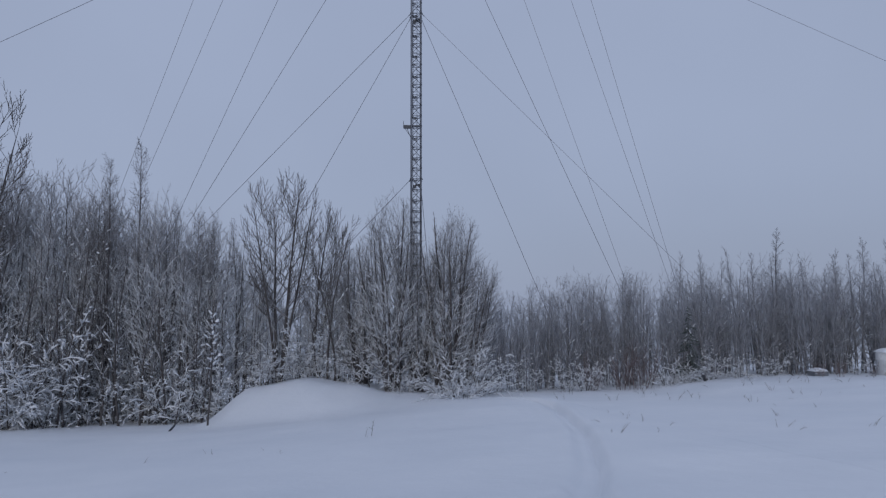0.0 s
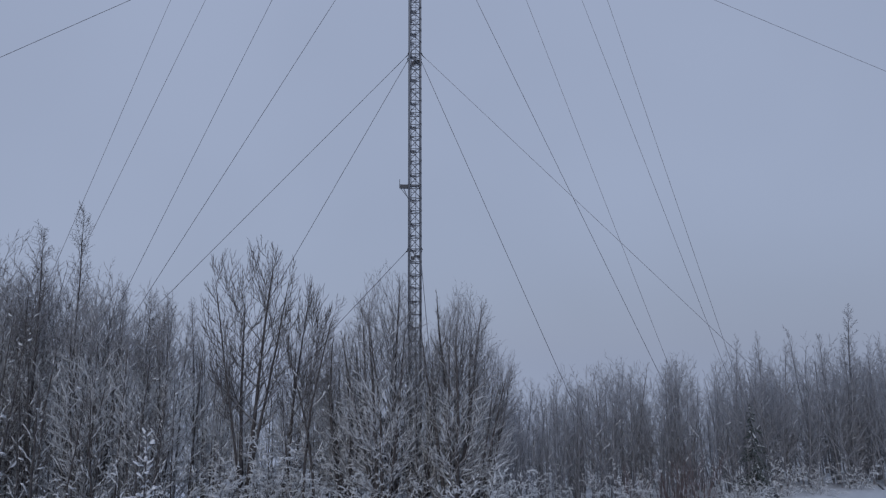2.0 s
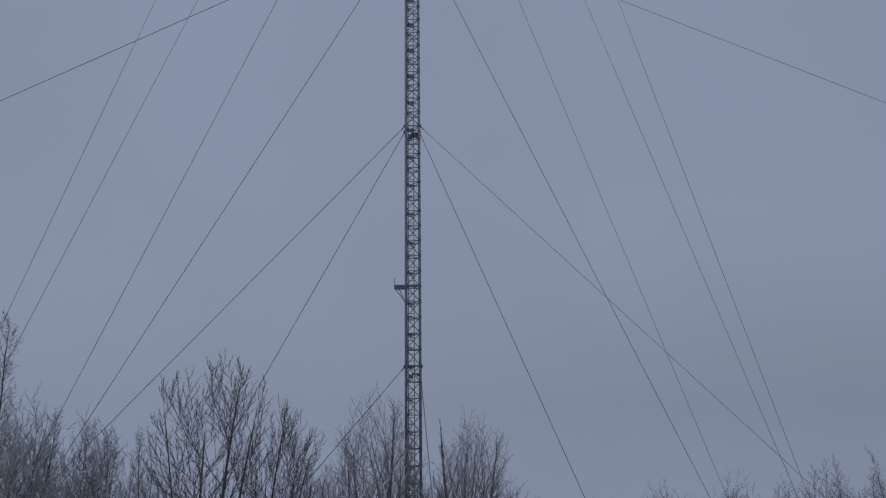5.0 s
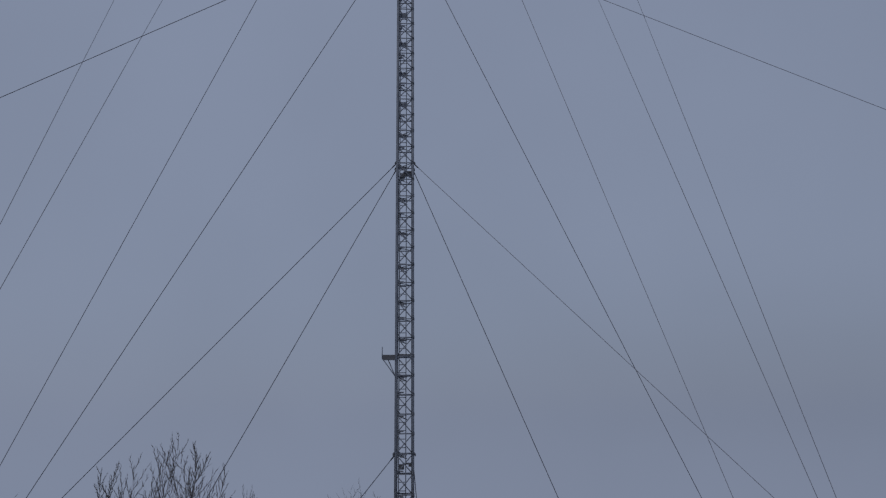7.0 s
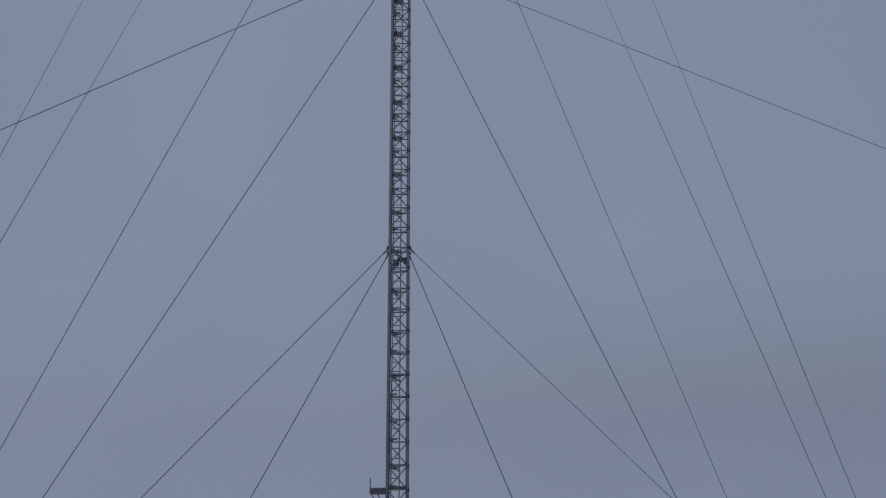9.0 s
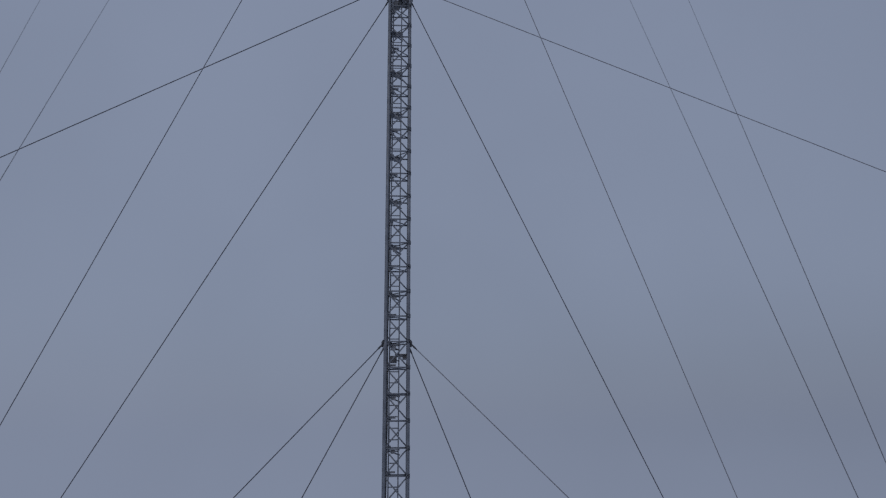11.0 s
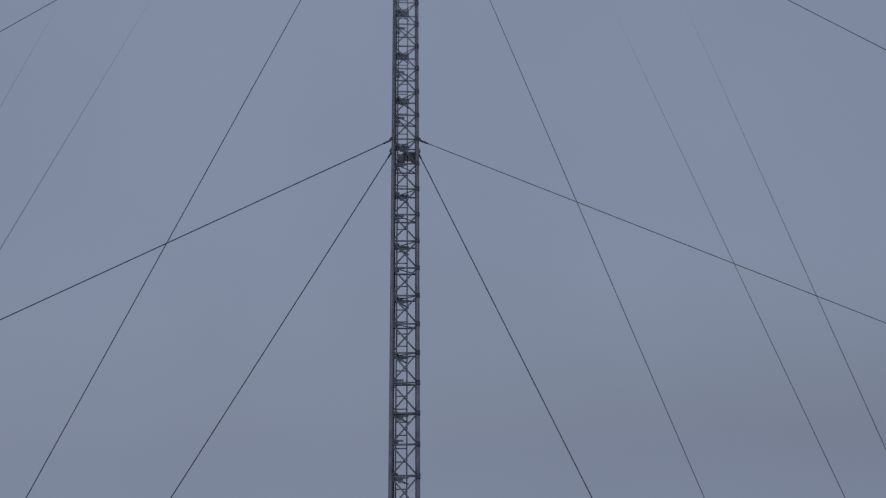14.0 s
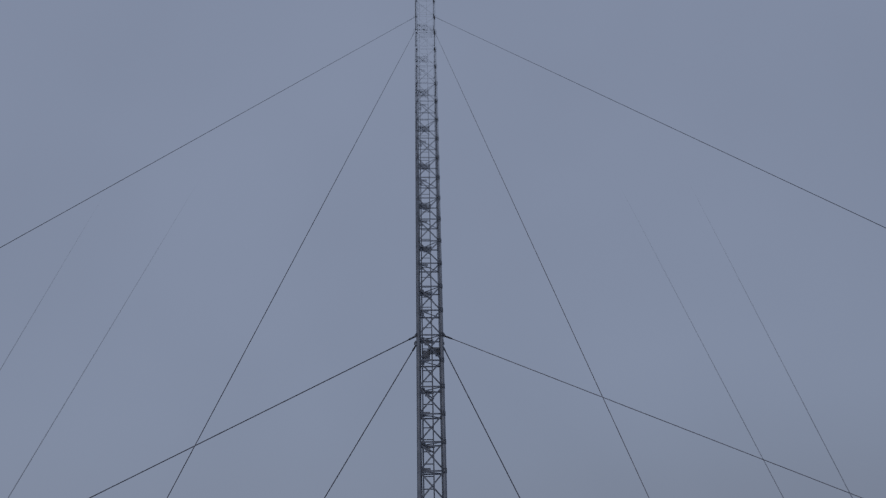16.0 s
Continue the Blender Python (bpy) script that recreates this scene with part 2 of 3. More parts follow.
def ground(x, y):
    # the mound stands only before the trees; the field leads gently down to it
    swell = max(0.0, min(1.0, (y + 10) / 7.5))
    swell = swell * swell * (3 - 2 * swell)
    slope = max(0.0, min(1.0, (x + 14) / 20.0))
    plain = -1.4 + 1.65 * slope * slope * (3 - 2 * slope)
    far = edge_height(x) if x > 6 else plain + (edge_height(x) - plain) * swell
    stand = 3.15 + 0.01 * x
    if y < -44:
        z = stand + min(0.05 * (-44 - y), 6)
    elif y < -1.5:
        s = (y + 44) / 42.5
        z = stand + (far - stand) * (s + 0.04 * math.sin(math.pi * s))
    else:
        z = far - 0.03 * (y + 1.5)
    # dropped away on all sides, shaped to keep the horizon out of the camera's view
    out = math.hypot(x * 0.38, (y + 12) * 1.1) - 38
    if out > 0:
        z -= 0.03 * out * out if out < 20 else 12 + 1.2 * (out - 20)
    z += 0.16 * noise.noise((x * 0.11, y * 0.11, 3.0)) + 0.05 * noise.noise((x * 0.45, y * 0.45, 7.0)) + 0.012 * noise.noise((x * 2.1, y * 2.1, 1.0))
    return z


def trail(x, y):
    """The trodden trough that leads to the trees, with its rim."""
    if not (-4 < x < 8 and -43 < y < 2):
        return 0.0
    best, side = 9.0, 9.0
    for (ax, ay), (bx, by) in zip(TRACK, TRACK[1:]):
        dx, dy = bx - ax, by - ay
        s = max(0.0, min(1.0, ((x - ax) * dx + (y - ay) * dy) / (dx * dx + dy * dy)))
        away = math.hypot(x - ax - s * dx, y - ay - s * dy)
        if away < best:
            best, side = away, ((x - ax) * dy - (y - ay) * dx) / math.hypot(dx, dy)
    uneven = 0.9 + 0.25 * noise.noise((x * 0.35, y * 0.35, 5.0))
    return -0.17 * uneven * math.exp(-(best / 0.27) ** 4) - 0.15 * uneven * math.exp(-((side - 0.18) / 0.085) ** 2) + 0.03 * math.exp(-((best - 0.46) / 0.14) ** 2)


def lines(spans):
    out = []
    for a, b, step in spans:
        k = max(1, round((b - a) / step))
        out += [a + (b - a) * i / k for i in range(k)]
    return out + [spans[-1][1]]


gx = lines([(-320, -120, 12), (-120, -30, 3), (-30, -4, 0.5), (-4, -1.5, 0.2), (-1.5, 6, 0.07), (6, 8, 0.2), (8, 40, 0.6), (40, 120, 3), (120, 320, 12)])
gy = lines([(-240, -70, 12), (-70, -44, 1.5), (-44, -20, 0.18), (-20, 3, 0.3), (3, 50, 1.2), (50, 240, 12)])
gv = [(x, y, ground(x, y) + trail(x, y)) for y in gy for x in gx]
nx = len(gx)
gf = [(j * nx + i, j * nx + i + 1, (j + 1) * nx + i + 1, (j + 1) * nx + i) for j in range(len(gy) - 1) for i in range(nx - 1)]
gme = bpy.data.meshes.new("ground")
gme.from_pydata(gv, [], gf)
gme.polygons.foreach_set("use_smooth", [True] * len(gme.polygons))
gme.materials.append(SNOW)
tagged(new("ground", gme), "smooth deep blue-white snow with a trodden trail", "snow", kind="structure")

# ---- mast ----
BAY, WIDE = 0.7, 0.624
HALF = WIDE / 2
FIRST = 13.79            # height of the lowest guy level
LOW = math.ceil((0.2 - FIRST) / BAY)
TOP = 82
mast = tagged(new("lattice_mast"), "tall grey square steel lattice mast with low-cloud haze faded into its material", "mast")


def level(n):
    return FIRST + BAY * n


leg = Shell()
leg.tube([(0, 0, 0.2), (0, 0, level(TOP))], [0.05, 0.05], 10, tip=False)
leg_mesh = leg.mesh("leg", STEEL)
CORNERS = ((-HALF, -HALF), (HALF, -HALF), (HALF, HALF), (-HALF, HALF))
for cx_, cy_ in CORNERS:
    piece("leg", leg_mesh, mast, pose(cx_, cy_, 0))
rod = Shell()
slant = math.hypot(WIDE, BAY)
rod.tube([(0, 0, 0), (0, 0, slant)], [0.021, 0.021], 6, tip=False)
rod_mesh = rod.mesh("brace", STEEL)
bar = Shell()
bar.tube([(-HALF, 0, 0), (HALF, 0, 0)], [0.022, 0.022], 6, tip=False)
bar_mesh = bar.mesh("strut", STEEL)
lean = math.degrees(math.atan2(WIDE, BAY))
rest_braces, rest_bars, plan_bars, flanges = Shell(), Shell(), Shell(), Shell()
for n in range(LOW, TOP):
    for side in range(4):
        turn = pose(0, 0, 0, 0, 0, 90 * side)
        a = turn @ Vector((-HALF, -HALF, level(n)))
        b = turn @ Vector((HALF, -HALF, level(n)))
        up = Vector((0, 0, BAY))
        if side != 2 and -4 <= n < 44:
            piece("brace", rod_mesh, mast, turn @ pose(-HALF, -HALF - 0.012, level(n), 0, lean, 0))
            piece("brace", rod_mesh, mast, turn @ pose(HALF, -HALF + 0.012, level(n), 0, -lean, 0))
        elif side != 2:
            rest_braces.tube([a, b + up], [0.016, 0.016], 5, tip=False)
            rest_braces.tube([b, a + up], [0.016, 0.016], 5, tip=False)
        if -12 <= n < 60:
            piece("strut", bar_mesh, mast, turn @ pose(0, -HALF, level(n)))
        else:
            rest_bars.tube([a, b], [0.019, 0.019], 5, tip=False)
        if side in (0, 1):
            flanges.tube([(a if side else b) - Vector((0, 0, 0.06)), (a if side else b) + Vector((0, 0, 0.06))], [0.058, 0.058], 8, tip=False)
    z = level(n)
    ends = ((-HALF, -HALF, z), (HALF, HALF, z)) if n % 2 else ((HALF, -HALF, z), (-HALF, HALF, z))
    plan_bars.tube(ends, [0.015, 0.015], 5, tip=False)
piece("brace_row", rest_braces.mesh("braces", STEEL), mast, kind="stuff")
piece("upper_struts", rest_bars.mesh("struts", STEEL), mast, kind="stuff")
piece("plan_bracing", plan_bars.mesh("plan_bracing", STEEL), mast, kind="stuff")
piece("leg_flange", flanges.mesh("flanges", STEEL), mast, label="bolted leg flanges", kind="stuff")

ladder = Shell()
for x in (-0.20, 0.06):
    ladder.tube([(x, 0.02, 0.3), (x, 0.02, level(TOP))], [0.019, 0.019], 6, tip=False)
z = 0.5
while z < level(TOP):
    ladder.tube([(-0.20, 0.02, z), (0.06, 0.02, z)], [0.014, 0.014], 4, tip=False)
    z += 0.3
piece("ladder", ladder.mesh("ladder", STEEL), mast, label="narrow steel climbing ladder inside the mast")
feeders = Shell()
for k, (x, y) in enumerate(((-0.25, 0.10), (-0.20, 0.14), (-0.26, 0.18))):
    pts = [(x + 0.012 * math.sin(i * 1.7 + k), y, 0.2 + (level(TOP) - 0.2) * i / 60) for i in range(61)]
    feeders.tube(pts, [0.014] * 61, 5, tip=False)
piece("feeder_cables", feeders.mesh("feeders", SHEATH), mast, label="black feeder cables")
clamps = Shell()
for n in range(LOW, TOP):
    z = level(n) + 0.04
    clamps.box((-HALF + 0.04, 0.08, z - 0.02), (-0.14, 0.20, z + 0.02))
    if n % 2:
        clamps.box((-0.24, -0.02, z + 0.02), (-0.02, 0.04, z + 0.07))
piece("cable_clamp", clamps.mesh("cable_clamp", STEEL, False), mast, label="dark clamps holding the feeder cables", kind="stuff")
plate = Shell()
plate.box((-HALF + 0.03, -0.02, -0.012), (0.10, HALF - 0.03, 0.012))
plate.tube([(-0.22, 0.0, -0.02), (0.10, 0.26, -0.14)], [0.02, 0.02], 5, tip=False)
plate.box((-0.14, 0.02, -0.10), (-0.02, 0.16, 0.0))
plate_mesh = plate.mesh("rest_platform", STEEL, False)
for n in range(LOW + 1, TOP, 2):
    piece("rest_platform", plate_mesh, mast, pose(0, 0, level(n) - 0.05))
collar = Shell()
collar.box((-0.05, -HALF + 0.05, -0.02), (HALF - 0.03, HALF - 0.03, 0.02))
collar.box((-0.20, -0.12, -0.20), (0.0, 0.10, -0.02))
collar.box((0.16, -0.2, -0.10), (HALF - 0.05, 0.2, -0.02))
collar_mesh = collar.mesh("guy_collar", DARK_STEEL, False)
lug = Shell()
lug.tube([(0, 0, 0.02), (0.05, 0, -0.01), (0.09, 0, -0.06), (0.10, 0, -0.11)], [0.02, 0.034, 0.03, 0.02], 6, tip=False)
lug_mesh = lug.mesh("guy_lug", DARK_STEEL)
for k in range(6):
    z = level(16 * k)
    piece("guy_collar", collar_mesh, mast, pose(0, 0, z - 0.35))
    for (cx_, cy_), az in zip(CORNERS, (205, -25, 20, 160)):
        piece("guy_lug", lug_mesh, mast, pose(cx_, cy_, z + 0.03, 0, 0, az))

# side bracket with its small panel antenna
bracket = tagged(new("antenna_bracket"), "small dark side bracket platform with hoop and struts on the mast", "antenna")
bz = level(5) + 0.04
deck = Shell()
deck.box((-HALF - 0.50, -HALF - 0.02, bz - 0.17), (-HALF - 0.03, -HALF + 0.24, bz + 0.01))
deck.box((-HALF + 0.06, -HALF + 0.06, bz - 0.04), (HALF - 0.08, -HALF + 0.30, bz + 0.04))
piece("deck", deck.mesh("deck", DARK_STEEL, False), bracket)
hoop = Shell()
for y in (-HALF - 0.02, -HALF + 0.24):
    hoop.tube([(-HALF - 0.52, y, bz - 0.14), (-HALF - 0.52, y, bz + 0.30)], [0.02, 0.016], 6, tip=False)
hoop.tube([(-HALF - 0.52, -HALF - 0.02, bz + 0.29), (-HALF - 0.52, -HALF + 0.24, bz + 0.29)], [0.012, 0.012], 5, tip=False)
piece("hoop", hoop.mesh("hoop", STEEL), bracket)
for out, y in ((0.50, 0.0), (0.30, 0.22)):
    strut_shell = Shell()
    strut_shell.tube([(-HALF - out, -HALF + y, bz - 0.14), (-HALF - 0.03, -HALF + y, bz - 0.78)], [0.02, 0.02], 6, tip=False)
    piece("diagonal_strut", strut_shell.mesh("diagonal_strut", STEEL), bracket)

# ---- guy wires: level, side of the mast, anchor ----
GUYS = (
    ("BL", 2, -13.57, 0.75), ("BL", 3, -22.39, 6.04), ("BL", 4, -19.5, -0.2), ("BL", 5, -21.58, -1.50), ("BL", 6, -23.15, 1.04),
    ("BR", 2, 10.46, -0.90), ("BR", 3, 17.87, 3.90), ("BR", 4, 16.47, 0.48), ("BR", 5, 18.55, -1.41), ("BR", 6, 18.61, -1.45),
    ("FL", 1, -11.92, -7.36), ("FL", 2, -24.72, 4.50), ("FL", 3, -76.0, 7.40), ("FL", 4, -83.32, 15.66),
    ("FR", 2, 25.9, -0.1), ("FR", 3, 86.6, -1.4), ("FR", 4, 82.6, 1.3), ("BR", 1, 1.6, 1.4))
for corner, k, ax_, ay_ in GUYS:
    sx, sy = (1 if corner[1] == "R" else -1), (1 if corner[0] == "B" else -1)
    a = Vector((sx * HALF, sy * HALF, level(16 * (k - 1))))
    b = Vector((ax_, ay_, 0.2))
    b = a + (b - a) * ((a.z - ground(ax_, ay_) + 0.1) / (a.z - b.z))
    guy = tagged(new("guy_wire"), "thin dark steel guy wire running from mast to ground", "guy wire", "guy wires of the mast")
    w = Shell()
    n = 24
    sag = 0.0015 * (b - a).length
    pts = [a.lerp(b, i / n) - Vector((0, 0, sag * 4 * (i / n) * (1 - i / n) * 0.25)) for i in range(n + 1)]
    w.tube(pts, [0.0155 if k < 4 and corner != "FR" else 0.013] * (n + 1), 5, tip=False)
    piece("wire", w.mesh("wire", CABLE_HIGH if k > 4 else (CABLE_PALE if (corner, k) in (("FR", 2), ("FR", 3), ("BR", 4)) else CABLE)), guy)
    along = (b - a).normalized()
    s = Shell()
    s.tube([a + along * 0.08, a + along * 0.14, a + along * 0.26, a + along * 0.32], [0.013, 0.026, 0.026, 0.013], 6, tip=False)
    piece("turnbuckle", s.mesh("turnbuckle", DARK_STEEL), guy)
    s = Shell()
    s.tube([b - along * 0.5, b + along * 0.5], [0.05, 0.05], 6, tip=False)
    piece("anchor_rod", s.mesh("anchor_rod", DARK_STEEL), guy)


# ---- trees ----
def grow(parts, rng, p, d, length, r, lev, sp):
    n, last = sp["steps"][lev], len(sp["steps"]) - 1
    pts, dirs, radii = [p.copy()], [d.copy()], [r]
    for i in range(n):
        d = d + Vector((rng.gauss(0, 1), rng.gauss(0, 1), rng.gauss(0, 1))) * sp["wobble"][lev] + Vector((0, 0, sp["rise"][lev]))
        d.normalize()
        p = p + d * (length / n)
        pts.append(p.copy())
        dirs.append(d.copy())
        radii.append(r * (1 - 0.82 * (i + 1) / n))
    part = "trunk" if lev == 0 else "limb" if lev == 1 else ("crown" if pts[0].z > sp["skirt"] * sp["height"] else "skirt")
    parts[part].tube(pts, radii, 6 if lev == 0 else (4 if r > 0.03 else 3), True, rng.random() * 6, False)
    mid = dirs[len(dirs) // 2]
    flat = math.hypot(mid.x, mid.y)
    load = sp["load"] * (1.25 - min(pts[0].z / sp["load_top"], 1.25))
    if last > lev >= 1 and flat > sp["flat"] and rng.random() < load:
        # snow lies in a wavering ridge along the upper side of the twig, thick in places
        s = rng.uniform(0.012, 0.032) * sp["lump"]
        start = rng.uniform(0.0, 0.25) * n
        stop = min(start + rng.uniform(0.4, 0.8) * n, n - 0.02)
        stop = min(stop, start + (0.35 + 0.45 * sp["lump"]) * n / length)
        k = 4 if (stop - start) * length / n < 0.5 else 6
        ridge, thick = [], []
        for j in range(k):
            a = start + (stop - start) * j / (k - 1)
            ridge.append(pts[int(a)].lerp(pts[int(a) + 1], a % 1) + Vector((rng.gauss(0, 0.5), rng.gauss(0, 0.5), rng.gauss(0.4, 0.5))) * s + Vector((0, 0, radii[int(a)])))
            thick.append(s * (rng.uniform(0.5, 0.8) if j in (0, k - 1) else rng.uniform(0.6, 1.5)))
        parts["snow"].tube(ridge, thick, 3, False, rng.random() * 6)
    if lev == last:
        return
    count, first = sp["count"][lev], sp["first"][lev]
    spin = rng.random() * 6.28
    for j in range(count):
        s = first + (0.99 - first) * (j + rng.random() * 0.8) / count
        i = min(int(s * n), n - 1)
        f = s * n - i
        q = pts[i].lerp(pts[i + 1], f)
        axis = dirs[i + 1]
        spin += 2.4 + rng.gauss(0, 0.4)
        side = axis.orthogonal().normalized()
        side = Matrix.Rotation(spin, 3, axis) @ side
        ang = radians(sp["angle"][lev] * rng.uniform(0.75, 1.25) * (1 if lev else 1 + sp["spread"] * (0.6 - s)))
        out = (axis * math.cos(ang) + side * math.sin(ang)).normalized()
        shape = sp["shape"](s) if lev == 0 else 1.1 - 0.5 * s
        ln = length * sp["ratio"][lev] * shape * rng.uniform(0.65, 1.2)
        if sp["dome"]:
            # the crown ends on a rounded outline
            mid_z, wide, high = sp["dome"]
            e, o = Vector((q.x / wide, q.y / wide, (q.z - mid_z) / high)), Vector((out.x / wide, out.y / wide, out.z / high))
            ee, eo, oo = e.dot(e) - 1, e.dot(o), o.dot(o)
            reach = (-eo + math.sqrt(eo * eo - ee * oo)) / oo if ee < 0 else 0.25
            if lev == 0:
                ln = min(reach * rng.uniform(0.75, 1.02), ln * 2.2)
            else:
                ln = min(ln, reach + rng.uniform(0.1, 0.35))
        rr = max((radii[i] + (radii[i + 1] - radii[i]) * f) * sp["thin"], sp["least"])
        grow(parts, rng, q, out, ln, rr, lev + 1, sp)


def tree(name, label, category, group, seed, sp, mats):
    """One tree or bush, standing at the origin."""
    rng = random.Random(seed)
    parts = {"trunk": Shell(), "limb": Shell(), "crown": Shell(), "skirt": Shell(), "snow": Shell()}
    stems = []
    for k in range(sp["stems"]):
        az = 6.283 * (k + rng.random() * 0.6) / sp["stems"]
        tilt = radians(sp["splay"] * (rng.uniform(0.3, 1.1) if sp["stems"] > 1 else 0.3)) * (0.3 if k == 0 and sp["stems"] > 1 else 1)
        d = Vector((math.sin(tilt) * math.cos(az), math.sin(tilt) * math.sin(az), math.cos(tilt)))
        at = Vector((math.cos(az), math.sin(az), 0)) * sp["foot"] * rng.uniform(0.3, 1) + Vector((0, 0, -0.25))
        tall = sp["height"] * (1 if k == 0 else rng.uniform(sp["even"], 0.98))
        if sp["dome"]:
            # outer stems end on the rounded outline, as they straighten on the way up
            mid_z, wide, high = sp["dome"]
            lean_out = Vector((d.x * 0.8, d.y * 0.8, d.z)).normalized()
            e, o = Vector((at.x / wide, at.y / wide, (at.z - mid_z) / high)), Vector((lean_out.x / wide, lean_out.y / wide, lean_out.z / high))
            disc = e.dot(o) ** 2 - (e.dot(e) - 1) * o.dot(o)
            if disc > 0:
                tall = min(tall, max(0.55 * tall, (-e.dot(o) + math.sqrt(disc)) / o.dot(o)))
        grow(parts, rng, at, d, tall, sp["girth"] * (1 if k == 0 else rng.uniform(0.6, 0.95)), 0, sp)
        stems.append(parts["trunk"])
        parts["trunk"] = Shell()
    ob = tagged(new(name), label, category, group)
    for shell in stems:
        piece("trunk" if len(stems) == 1 else "stem", shell.mesh("stem", mats[0]), ob)
    if parts["limb"].faces:
        piece("limb_spread", parts["limb"].mesh("limb_spread", LIMB if len(mats) > 3 else mats[1]), ob, label="dark spreading limbs" if len(mats) > 3 else "", kind="stuff")
    if parts["crown"].faces:
        piece("crown", parts["crown"].mesh("crown", mats[1]), ob)
    if parts["skirt"].faces:
        piece("lower_crown", parts["skirt"].mesh("lower_crown", mats[3] if len(mats) > 3 else mats[1]), ob, label="rimed lower twigs", kind="stuff")
    if parts["snow"].faces:
        piece("snow_load", parts["snow"].mesh("snow_load", mats[2]), ob, label="white snow lying on the branches", kind="stuff")
    return ob


def spec(**kw):
    sp = dict(stems=1, splay=6, foot=0.1, height=10, girth=0.09, steps=(9, 4, 3, 2), wobble=(0.05, 0.10, 0.14, 0.16), rise=(0.03, 0.07, 0.05, 0.03),
              count=(26, 9, 5), first=(0.18, 0.2, 0.2), angle=(38, 40, 42), ratio=(0.30, 0.40, 0.42), thin=0.55, least=0.006,
              shape=lambda s: 1.1 - 0.75 * s, load=0.3, load_top=6.0, lump=1.0, spread=0.9, dome=None, skirt=-1.0, flat=0.5, even=0.62)
    sp.update(kw)
    return sp


STOCK = {}


def plant(kind, x, y, size=1.0, turn=None, squeeze=1.0, sink=0.0, lean=0.0, only=None):
    make, variants = KINDS[kind]
    k = PICK.randrange(variants) if only is None else only
    m = Matrix.Translation((x, y, ground(x, y) - sink)) @ pose(0, 0, 0, 0, lean, 0) @ pose(0, 0, 0, 0, 0, PICK.uniform(0, 360) if turn is None else turn) @ Matrix.Diagonal((size * squeeze, size * squeeze, size, 1))
    if (kind, k) not in STOCK:
        ob = make(k)
        ob.matrix_basis = m
        STOCK[kind, k] = ob
        return ob
    ob = STOCK[kind, k]
    s = ob.scale
    return copy_thing(ob, m @ Matrix.Diagonal((1 / s[0], 1 / s[1], 1 / s[2], 1)))


